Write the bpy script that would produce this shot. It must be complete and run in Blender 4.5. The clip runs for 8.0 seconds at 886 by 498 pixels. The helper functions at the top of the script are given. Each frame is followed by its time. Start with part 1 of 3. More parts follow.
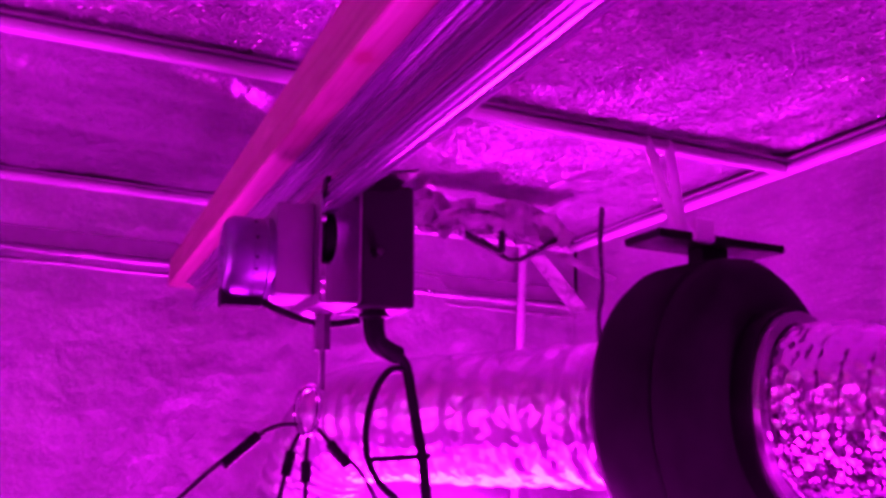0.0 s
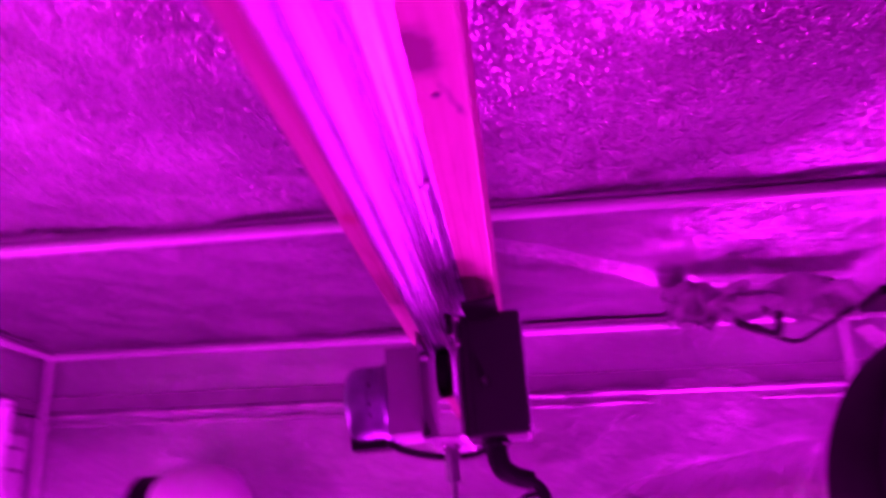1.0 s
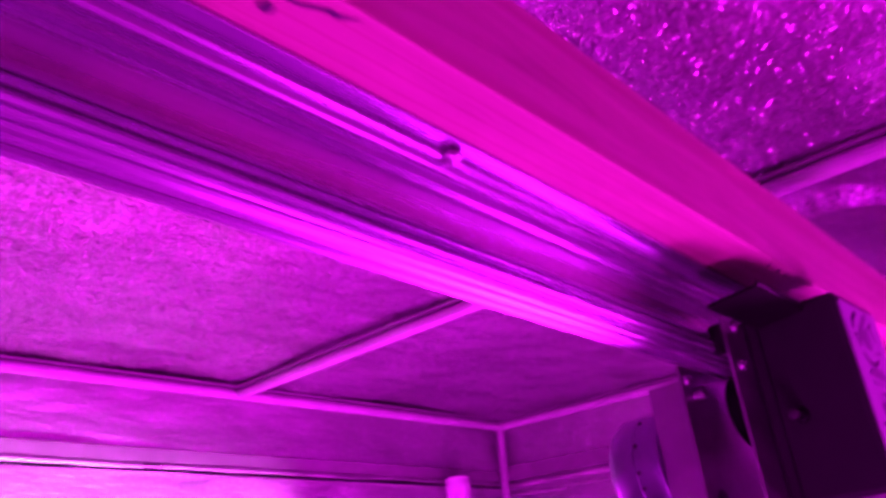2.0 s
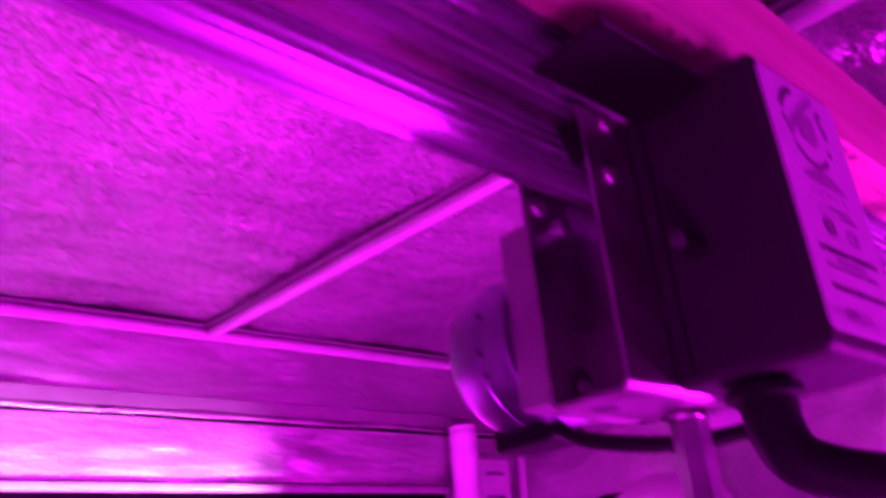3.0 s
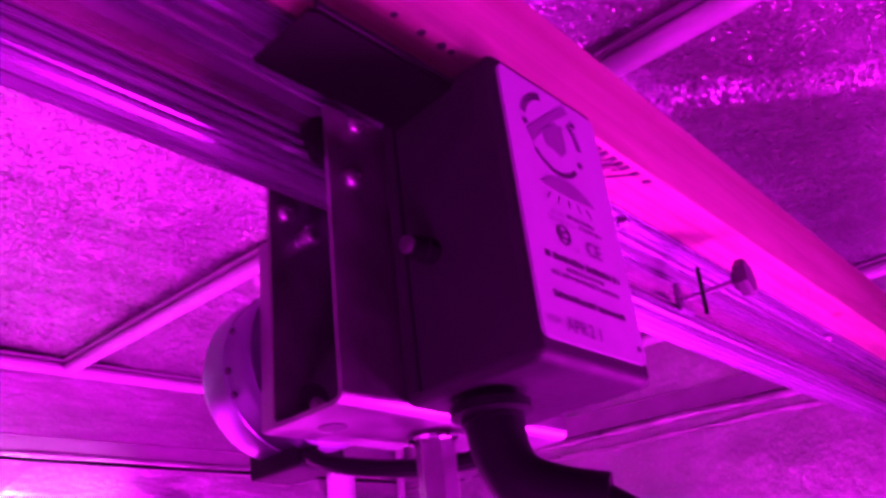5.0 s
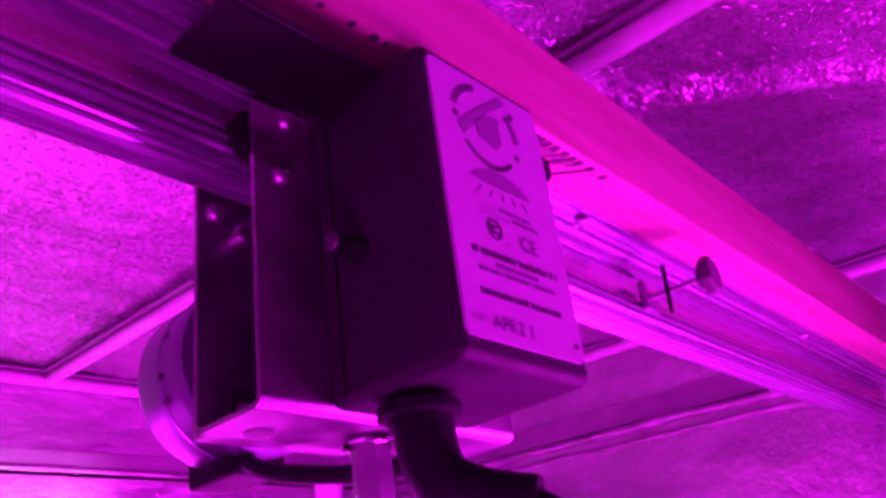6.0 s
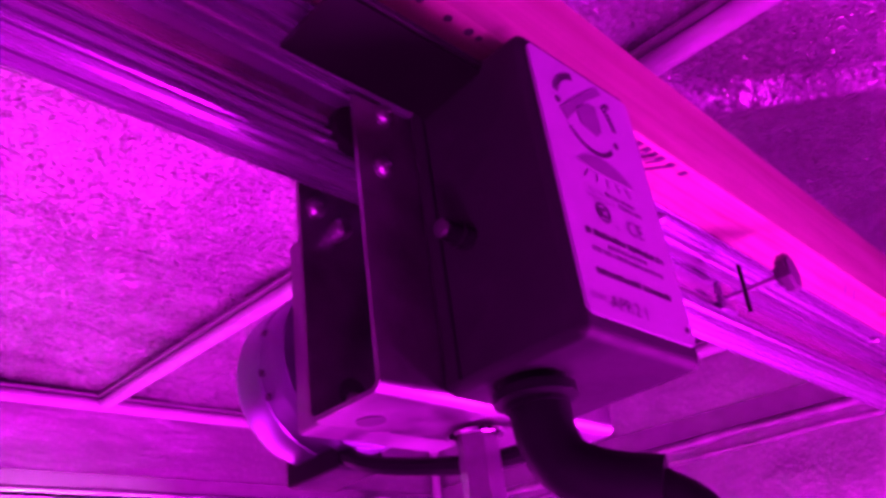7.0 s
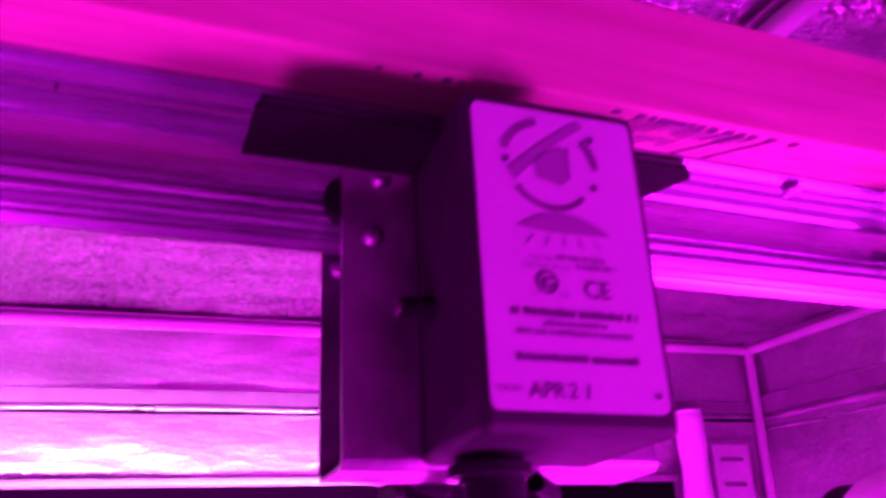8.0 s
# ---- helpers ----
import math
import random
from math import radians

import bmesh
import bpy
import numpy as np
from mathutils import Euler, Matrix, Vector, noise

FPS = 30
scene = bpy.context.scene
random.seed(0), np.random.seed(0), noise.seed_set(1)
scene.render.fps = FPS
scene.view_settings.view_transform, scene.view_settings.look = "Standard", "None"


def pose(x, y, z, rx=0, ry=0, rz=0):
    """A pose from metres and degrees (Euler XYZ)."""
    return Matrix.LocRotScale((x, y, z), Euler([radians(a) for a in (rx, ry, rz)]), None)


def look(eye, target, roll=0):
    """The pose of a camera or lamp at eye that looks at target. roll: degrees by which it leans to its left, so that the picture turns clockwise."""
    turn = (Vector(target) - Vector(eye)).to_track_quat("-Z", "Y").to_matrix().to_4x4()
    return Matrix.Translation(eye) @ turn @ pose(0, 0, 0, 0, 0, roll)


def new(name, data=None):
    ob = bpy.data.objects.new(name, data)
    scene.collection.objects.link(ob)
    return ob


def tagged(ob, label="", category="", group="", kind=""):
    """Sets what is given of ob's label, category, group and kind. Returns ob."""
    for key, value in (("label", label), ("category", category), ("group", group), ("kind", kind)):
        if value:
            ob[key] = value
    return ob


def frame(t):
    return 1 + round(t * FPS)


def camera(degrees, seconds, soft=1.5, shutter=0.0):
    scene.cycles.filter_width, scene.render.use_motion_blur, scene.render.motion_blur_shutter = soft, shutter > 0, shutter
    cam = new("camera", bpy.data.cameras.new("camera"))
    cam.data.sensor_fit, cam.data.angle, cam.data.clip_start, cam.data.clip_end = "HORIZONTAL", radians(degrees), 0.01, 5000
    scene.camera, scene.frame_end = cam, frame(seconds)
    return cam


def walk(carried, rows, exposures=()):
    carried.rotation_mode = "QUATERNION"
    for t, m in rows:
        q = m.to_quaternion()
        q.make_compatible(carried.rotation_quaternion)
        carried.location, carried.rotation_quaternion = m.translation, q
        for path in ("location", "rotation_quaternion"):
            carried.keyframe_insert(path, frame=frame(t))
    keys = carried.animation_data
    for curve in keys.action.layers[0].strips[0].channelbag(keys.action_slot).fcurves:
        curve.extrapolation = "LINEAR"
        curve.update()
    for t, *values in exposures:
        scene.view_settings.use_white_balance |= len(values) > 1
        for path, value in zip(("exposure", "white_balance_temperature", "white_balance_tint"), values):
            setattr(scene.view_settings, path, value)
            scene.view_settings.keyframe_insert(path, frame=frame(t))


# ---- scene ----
U = 0.75  # the plan below is drawn in units of 0.75 m

cam = camera(56.15, 8.0, soft=3.4, shutter=0.5)
PATH = [
    (0.0, (-0.8484, 0.3226, -0.2567), (0.0513, -0.0606, -0.0479), 3.01),
    (0.3, (-0.8640, 0.2894, -0.2632), (0.0507, -0.0381, -0.0264), 3.29),
    (0.5, (-0.8709, 0.2649, -0.2655), (0.0492, -0.005, 0.0184), 2.45),
    (0.7, (-0.9057, 0.1895, -0.2659), (0.0329, 0.0311, 0.0407), 1.15),
    (0.8, (-0.9284, 0.1275, -0.2568), (0.0205, 0.0499, 0.0493), 0.45),
    (0.9, (-0.9349, 0.0634, -0.2470), (0.0156, 0.0695, 0.0635), -0.58),
    (1.0, (-0.9235, 0.003, -0.2354), (0.0185, 0.0876, 0.0893), -1.11),
    (1.2, (-0.8966, -0.0893, -0.2024), (0.0214, 0.1373, 0.1230), -4.16),
    (1.5, (-0.8151, -0.1342, -0.203), (0.0314, 0.2646, 0.1497), -5.58),
    (1.7, (-0.7324, -0.1565, -0.175), (0.0511, 0.3403, 0.1983), -5.16),
    (2.8, (-0.3649, -0.1466, -0.1878), (0.251, 0.5466, 0.1865), -2.89),
    (3.0, (-0.3258, -0.1266, -0.2011), (0.33, 0.5401, 0.1532), -3.65),
    (3.1, (-0.2989, -0.1196, -0.2095), (0.3705, 0.5327, 0.1460), -3.10),
    (3.2, (-0.2842, -0.1205, -0.2071), (0.4063, 0.5116, 0.1447), -3.74),
    (3.3, (-0.2729, -0.1246, -0.2008), (0.4326, 0.4927, 0.1473), -4.28),
    (3.5, (-0.2779, -0.1465, -0.1936), (0.446, 0.4501, 0.1528), -4.89),
    (4.0, (-0.3018, -0.1546, -0.1988), (0.4093, 0.4350, 0.1843), -5.25),
    (4.5, (-0.2834, -0.1671, -0.2048), (0.4238, 0.4104, 0.2031), -4.88),
    (5.0, (-0.2482, -0.1632, -0.2131), (0.4648, 0.4144, 0.1845), -4.71),
    (6.3, (-0.2199, -0.1776, -0.2146), (0.4917, 0.3888, 0.2011), -6.13),
    (6.5, (-0.2201, -0.1723, -0.2235), (0.4862, 0.3851, 0.2128), -6.13),
    (6.6, (-0.2150, -0.1750, -0.2189), (0.4833, 0.4011, 0.2059), -6.21),
    (7.0, (-0.2378, -0.1484, -0.2264), (0.4422, 0.4411, 0.2097), -5.94),
    (7.1, (-0.2380, -0.1557, -0.2182), (0.4238, 0.4664, 0.2002), -5.97),
    (7.2, (-0.2384, -0.1673, -0.2179), (0.3909, 0.4896, 0.1974), -5.56),
    (7.3, (-0.2330, -0.1783, -0.2124), (0.3490, 0.5276, 0.1914), -4.96),
    (7.4, (-0.2155, -0.1939, -0.2056), (0.2776, 0.5900, 0.1717), -3.73),
    (7.5, (-0.1907, -0.2082, -0.2092), (0.2088, 0.6324, 0.1567), -0.95),
    (7.6, (-0.1701, -0.2183, -0.1931), (0.2025, 0.6459, 0.1451), -1.05),
    (7.7, (-0.1495, -0.2301, -0.1866), (0.2062, 0.64, 0.1547), -1.24),
    (8.0, (-0.1260, -0.2658, -0.1694), (0.2381, 0.6013, 0.1704), -2.16),
]
EXPOSURES = [(0.0, 0.0), (0.5, 0.02), (1.0, -0.1), (1.6, -0.1), (2.8, -0.2), (3.2, -0.1), (3.4, 0.1), (3.7, 0.6), (4.1, 0.6), (4.5, 0.22), (5.0, 0.15), (7.2, 0.07), (7.5, 0.25), (8.0, 0.15)]
walk(cam, [(t, look(Vector(e) * U, Vector(g) * U, r)) for t, e, g, r in PATH], EXPOSURES)

# ---- light: unseen area lamps added for grow light and its bounce, all magenta ----
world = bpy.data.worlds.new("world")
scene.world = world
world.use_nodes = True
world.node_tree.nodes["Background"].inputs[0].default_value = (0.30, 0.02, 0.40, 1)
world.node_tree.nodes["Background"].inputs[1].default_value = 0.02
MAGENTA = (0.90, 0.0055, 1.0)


def unseen_lamp(name, eye, target, size, watts, color=MAGENTA, spread=180):
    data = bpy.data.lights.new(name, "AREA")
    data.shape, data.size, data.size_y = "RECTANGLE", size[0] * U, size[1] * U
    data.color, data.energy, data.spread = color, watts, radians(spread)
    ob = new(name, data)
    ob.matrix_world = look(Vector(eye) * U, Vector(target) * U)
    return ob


unseen_lamp("unseen_lamp_main", (1.12, -0.64, -0.87), (0.1, 0.1, 0.05), (0.5, 0.32), 48)
# added fill, no known fixtures: lifts the label, the ceiling and the doorway side
unseen_lamp("fill_lamp_front", (-0.95, -0.60, -1.70), (-0.15, 0.1, 0.1), (0.7, 0.4), 27)
unseen_lamp("fill_lamp_north", (0.28, 1.30, -0.50), (0.28, 0.72, 0.3), (1.5, 0.045), 10.5, (0.92, 0.010, 1.0))
unseen_lamp("fill_lamp_east", (0.85, 0.25, -1.60), (0.80, 0.20, 0.3), (0.6, 0.6), 21)
# added strip without a seen source, whitens the mylar over the doorway
unseen_lamp("fill_strip_door", (0.05, 1.36, -0.13), (0.05, 1.53, 0.035), (1.2, 0.03), 4.6, (0.95, 0.22, 1.0), 55)


# ---- materials ----
def material(name, color, rough=0.5, metal=0.0, spec=0.5):
    m = bpy.data.materials.new(name)
    m.use_nodes = True
    b = m.node_tree.nodes["Principled BSDF"]
    b.inputs["Base Color"].default_value = (*color, 1)
    b.inputs["Roughness"].default_value = rough
    b.inputs["Metallic"].default_value = metal
    b.inputs["Specular IOR Level"].default_value = spec
    return m


def node(m, kind, **values):
    n = m.node_tree.nodes.new(kind)
    for key, value in values.items():
        n.inputs[key.replace("_", " ")].default_value = value
    return n


def link(m, a, b):
    m.node_tree.links.new(a, b)


def coords(m, stretch=(1, 1, 1)):
    tc = m.node_tree.nodes.new("ShaderNodeTexCoord")
    mp = node(m, "ShaderNodeMapping", Scale=stretch)
    link(m, tc.outputs["Object"], mp.inputs["Vector"])
    return mp.outputs["Vector"]


def ramp(m, fac, stops):
    r = m.node_tree.nodes.new("ShaderNodeValToRGB")
    e = r.color_ramp.elements
    while len(e) < len(stops):
        e.new(0.5)
    for k, (p, c) in zip(e, stops):
        k.position, k.color = p, (*c, 1)
    link(m, fac, r.inputs["Fac"])
    return r.outputs["Color"]


def relief(m, heights, start=None):
    """Bump from a list of (height socket, strength, distance)."""
    last = start
    for h, s, d in heights:
        b = node(m, "ShaderNodeBump", Strength=s, Distance=d)
        link(m, h, b.inputs["Height"])
        if last:
            link(m, last, b.inputs["Normal"])
        last = b.outputs["Normal"]
    link(m, last, m.node_tree.nodes["Principled BSDF"].inputs["Normal"])


def varied(m, tint, scale, lo=0.85, rough=None, stretch=(1, 1, 1), detail=6):
    """Colour (and roughness) mottled by noise between lo * tint and tint."""
    b = m.node_tree.nodes["Principled BSDF"]
    n = node(m, "ShaderNodeTexNoise", Scale=scale, Detail=detail, Roughness=0.6)
    link(m, coords(m, stretch), n.inputs["Vector"])
    link(m, ramp(m, n.outputs["Fac"], [(0.3, tuple(lo * c for c in tint)), (0.7, tint)]), b.inputs["Base Color"])
    if rough:
        link(m, ramp(m, n.outputs["Fac"], [(0.3, (rough[0],) * 3), (0.7, (rough[1],) * 3)]), b.inputs["Roughness"])
    return n.outputs["Fac"]


def mylar(name, rough, peel, crease, painted_glint, tilt, metal=0.8):
    """Embossed film: leaning facets, their glints partly painted into base colour, over soft creases."""
    m = material(name, (0.72, 0.72, 0.73), rough, metal)
    b = m.node_tree.nodes["Principled BSDF"]
    v = coords(m)
    n = node(m, "ShaderNodeTexNoise", Scale=9, Detail=6, Roughness=0.6)
    link(m, v, n.inputs["Vector"])
    tone = ramp(m, n.outputs["Fac"], [(0.3, (0.74, 0.74, 0.75)), (0.7, (0.88, 0.88, 0.89))])
    link(m, ramp(m, n.outputs["Fac"], [(0.3, (rough - 0.05,) * 3), (0.7, (rough + 0.08,) * 3)]), b.inputs["Roughness"])
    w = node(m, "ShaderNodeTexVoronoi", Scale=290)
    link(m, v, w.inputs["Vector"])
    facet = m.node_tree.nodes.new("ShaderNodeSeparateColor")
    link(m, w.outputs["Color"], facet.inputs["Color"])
    # glints in the colour: each facet's base tone is darkened or lifted at random
    lo = 1.0 - painted_glint
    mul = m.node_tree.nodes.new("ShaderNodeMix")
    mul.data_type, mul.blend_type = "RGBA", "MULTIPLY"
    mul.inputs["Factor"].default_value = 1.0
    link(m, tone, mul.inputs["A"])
    link(m, ramp(m, facet.outputs["Red"], [(0.0, (lo,) * 3), (0.55, (lo + 0.45 * painted_glint,) * 3), (0.85, (1.0,) * 3), (1.0, (1.15,) * 3)]), mul.inputs["B"])
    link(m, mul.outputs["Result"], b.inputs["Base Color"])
    big = node(m, "ShaderNodeTexNoise", Scale=16, Detail=4, Roughness=0.55)
    link(m, coords(m, (0.3, 1, 1)), big.inputs["Vector"])
    # every facet leans its own way
    geo = m.node_tree.nodes.new("ShaderNodeNewGeometry")
    lean = m.node_tree.nodes.new("ShaderNodeVectorMath")
    lean.operation = "MULTIPLY_ADD"
    link(m, w.outputs["Color"], lean.inputs[0])
    lean.inputs[1].default_value = (tilt,) * 3
    lean.inputs[2].default_value = (-0.5 * tilt,) * 3
    tot = m.node_tree.nodes.new("ShaderNodeVectorMath")
    link(m, geo.outputs["Normal"], tot.inputs[0])
    link(m, lean.outputs["Vector"], tot.inputs[1])
    unit = m.node_tree.nodes.new("ShaderNodeVectorMath")
    unit.operation = "NORMALIZE"
    link(m, tot.outputs["Vector"], unit.inputs[0])
    relief(m, [(w.outputs["Distance"], peel, 0.003), (big.outputs["Fac"], crease, 0.02)], start=unit.outputs["Vector"])
    return m


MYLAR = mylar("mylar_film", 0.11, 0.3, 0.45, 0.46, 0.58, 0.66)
MYLAR_WALL = mylar("mylar_wall_film", 0.42, 0.12, 0.5, 0.06, 0.08)
MYLAR_FLAP = mylar("smooth_mylar_flap", 0.36, 0.06, 0.6, 0.08, 0.05)
POLE = material("white_pole_enamel", (0.6, 0.6, 0.6), 0.32)
varied(POLE, (0.46, 0.46, 0.46), 12, 0.75, (0.26, 0.42))
# seam tape on the walls, and the painted shade strips above the poles
SEAM_AND_SHADE = material("seam_tape_and_shade", (0.16, 0.15, 0.16), 0.6)
varied(SEAM_AND_SHADE, (0.2, 0.19, 0.2), 30, 0.7)
HEM = material("mylar_hem", (0.6, 0.6, 0.6), 0.3, 0.8)
varied(HEM, (0.5, 0.5, 0.5), 14, 0.4, (0.2, 0.5))
SOIL = material("dark_floor_sheet", (0.03, 0.03, 0.03), 0.8)
varied(SOIL, (0.05, 0.045, 0.04), 9, 0.4)
# darkness of the unlit room, given as a near-black colour
NIGHT = material("unlit_room_black", (0.03, 0.03, 0.035), 0.9)

ALUMINIUM = material("extruded_aluminium", (0.6, 0.6, 0.62), 0.3, 0.85)
varied(ALUMINIUM, (0.40, 0.365, 0.455), 150, 0.66, (0.2, 0.34), (0.02, 1, 1))
STEEL = material("zinc_plated_steel", (0.55, 0.55, 0.57), 0.3, 1.0)
varied(STEEL, (0.34, 0.325, 0.35), 60, 0.65, (0.38, 0.5))
CHROME = material("chromed_steel", (0.75, 0.75, 0.77), 0.12, 1.0)
BLACK = material("black_textured_plastic", (0.016, 0.015, 0.017), 0.5, 0.0, 0.2)
_f = varied(BLACK, (0.017, 0.015, 0.018), 90, 0.75, (0.58, 0.74))
relief(BLACK, [(_f, 0.12, 0.0006)])
RUBBER = material("black_rubber", (0.009, 0.009, 0.010), 0.5, 0.0, 0.08)
varied(RUBBER, (0.009, 0.008, 0.010), 50, 0.7, (0.42, 0.6))
PAINTED = material("black_painted_steel", (0.007, 0.007, 0.008), 0.4, 0.0, 0.1)
varied(PAINTED, (0.008, 0.007, 0.008), 40, 0.7, (0.32, 0.5))
LABEL = material("printed_silver_label", (0.26, 0.26, 0.28), 0.42)
varied(LABEL, (0.265, 0.255, 0.285), 25, 0.92)
INK = material("black_ink", (0.035, 0.03, 0.04), 0.5)
GREY_INK = material("grey_ink", (0.12, 0.115, 0.13), 0.5)
GEAR = material("cast_gearbox_metal", (0.3, 0.3, 0.31), 0.45, 0.8)
varied(GEAR, (0.34, 0.34, 0.35), 40, 0.8, (0.38, 0.52))
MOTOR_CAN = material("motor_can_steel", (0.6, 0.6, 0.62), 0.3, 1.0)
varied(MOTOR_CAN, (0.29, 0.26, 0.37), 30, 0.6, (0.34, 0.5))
FOIL = material("crinkled_aluminium_foil", (0.8, 0.8, 0.81), 0.22, 1.0)
_v = coords(FOIL)
_w = node(FOIL, "ShaderNodeTexVoronoi", Scale=75)
link(FOIL, _v, _w.inputs["Vector"])
_n = node(FOIL, "ShaderNodeTexNoise", Scale=40, Detail=4)
link(FOIL, _v, _n.inputs["Vector"])
relief(FOIL, [(_w.outputs["Distance"], 0.7, 0.006), (_n.outputs["Fac"], 0.5, 0.006)])
RIBBED = material("ribbed_duct_foil", (0.8, 0.8, 0.81), 0.33, 1.0)
_v = coords(RIBBED)
_n = node(RIBBED, "ShaderNodeTexNoise", Scale=45, Detail=4)
link(RIBBED, _v, _n.inputs["Vector"])
_w = node(RIBBED, "ShaderNodeTexVoronoi", Scale=60)
link(RIBBED, _v, _w.inputs["Vector"])
relief(RIBBED, [(_n.outputs["Fac"], 0.6, 0.006), (_w.outputs["Distance"], 0.5, 0.005)])
FILTER_CLOTH = material("black_filter_cloth", (0.012, 0.012, 0.013), 0.85, 0.0, 0.12)
varied(FILTER_CLOTH, (0.016, 0.015, 0.016), 20, 0.6)
WHITE_CLOTH = material("white_filter_cloth", (0.75, 0.75, 0.74), 0.8)
varied(WHITE_CLOTH, (0.6, 0.6, 0.59), 18, 0.85)
WEBBING = material("white_webbing", (0.7, 0.7, 0.7), 0.75)
FILM = material("crumpled_plastic_film", (0.7, 0.7, 0.7), 0.3, 0.3)
varied(FILM, (0.6, 0.6, 0.6), 24, 0.5, (0.2, 0.4))
WHITE_FILM = material("glossy_white_film", (0.75, 0.75, 0.75), 0.25)
varied(WHITE_FILM, (0.78, 0.78, 0.78), 22, 0.8, (0.18, 0.4), (1, 1, 0.2))
CHARCOAL = material("charcoal_plastic", (0.03, 0.028, 0.03), 0.5)
GREY_PLASTIC = material("dark_grey_plastic", (0.07, 0.065, 0.07), 0.45)
varied(GREY_PLASTIC, (0.08, 0.075, 0.08), 40, 0.7, (0.4, 0.55))
ROPE = material("black_braided_rope", (0.014, 0.014, 0.015), 0.8)


def wood():
    m = material("spruce_lumber", (0.6, 0.4, 0.2), 0.55)
    b = m.node_tree.nodes["Principled BSDF"]
    v = coords(m, (1.2, 14, 14))
    n = node(m, "ShaderNodeTexNoise", Scale=4, Detail=8, Roughness=0.65, Distortion=1.2)
    link(m, v, n.inputs["Vector"])
    f = node(m, "ShaderNodeTexNoise", Scale=60, Detail=3)
    link(m, v, f.inputs["Vector"])
    grain = ramp(m, n.outputs["Fac"], [(0.25, (0.17, 0.105, 0.08)), (0.42, (0.265, 0.18, 0.142)), (0.58, (0.31, 0.212, 0.172)), (0.75, (0.39, 0.27, 0.22))])
    rings = node(m, "ShaderNodeTexWave", Scale=3.2, Distortion=7.0, Detail=3, Detail_Scale=0.6)
    rings.bands_direction = "Y"
    link(m, coords(m, (0.5, 11, 11)), rings.inputs["Vector"])
    dark = m.node_tree.nodes.new("ShaderNodeMix")
    dark.data_type, dark.blend_type = "RGBA", "MULTIPLY"
    link(m, ramp(m, rings.outputs["Fac"], [(0.0, (0.4, 0.4, 0.4)), (0.16, (0, 0, 0))]), dark.inputs["Factor"])
    link(m, grain, dark.inputs["A"])
    dark.inputs["B"].default_value = (0.72, 0.6, 0.52, 1)
    grain = dark.outputs["Result"]
    tc = m.node_tree.nodes.new("ShaderNodeTexCoord")
    last = grain
    # knots and pitch stains: place, radius
    for place, radius, dark in KNOTS:
        mp = node(m, "ShaderNodeMapping", Scale=(0.6, 1, 0.4))
        mp.inputs["Location"].default_value = (-0.6 * place[0] * U, -place[1] * U, -0.4 * place[2] * U)
        link(m, tc.outputs["Object"], mp.inputs["Vector"])
        wob = node(m, "ShaderNodeTexNoise", Scale=70, Detail=3)
        link(m, tc.outputs["Object"], wob.inputs["Vector"])
        ln = m.node_tree.nodes.new("ShaderNodeVectorMath")
        ln.operation = "LENGTH"
        link(m, mp.outputs["Vector"], ln.inputs[0])
        ad = m.node_tree.nodes.new("ShaderNodeMath")
        ad.operation = "MULTIPLY_ADD"
        link(m, wob.outputs["Fac"], ad.inputs[0])
        ad.inputs[1].default_value = radius * U * 0.9
        link(m, ln.outputs["Value"], ad.inputs[2])
        mask = ramp(m, ad.outputs["Value"], [(radius * U * 1.0, (1, 1, 1)), (radius * U * 1.2, (0.45, 0.45, 0.45)), (radius * U * 1.5, (0, 0, 0))])
        mx = m.node_tree.nodes.new("ShaderNodeMix")
        mx.data_type = "RGBA"
        link(m, mask, mx.inputs["Factor"])
        link(m, last, mx.inputs["A"])
        mx.inputs["B"].default_value = (*dark, 1)
        last = mx.outputs["Result"]
    link(m, last, b.inputs["Base Color"])
    relief(m, [(n.outputs["Fac"], 0.12, 0.002), (f.outputs["Fac"], 0.08, 0.0006)])
    return m


KNOTS = [((-0.51, 0.058, 0.028), 0.022, (0.07, 0.035, 0.025)), ((0.62, 0.04, 0.028), 0.007, (0.22, 0.1, 0.06)), ((-0.25, 0.145, 0.028), 0.012, (0.22, 0.1, 0.06))]
WOOD = wood()


# ---- mesh helpers: everything is drawn in plan units and scaled to metres ----
def part(name, bm, mat, parent=None, label="", sharp=35):
    mesh = bpy.data.meshes.new(name)
    bmesh.ops.recalc_face_normals(bm, faces=bm.faces)
    bmesh.ops.scale(bm, vec=(U, U, U), verts=bm.verts)
    bm.to_mesh(mesh)
    bm.free()
    mesh.materials.append(mat)
    mesh.polygons.foreach_set("use_smooth", [True] * len(mesh.polygons))
    mesh.set_sharp_from_angle(angle=radians(sharp))
    ob = new(name, mesh)
    if 24 < len(mesh.polygons) < 130:
        ob.modifiers.new("flat_faces", "WEIGHTED_NORMAL").keep_sharp = True
    if parent:
        ob.parent = parent
    if label:
        ob["label"] = label
    return ob


def thing(name, label, category, at=(0, 0, 0), turn=None, group="", kind=""):
    ob = new(name)
    ob.empty_display_size = 0.05
    m = turn.to_4x4() if turn else Matrix.Identity(4)
    m.translation = Vector(at) * U
    ob.matrix_world = m
    return tagged(ob, label, category, group, kind)


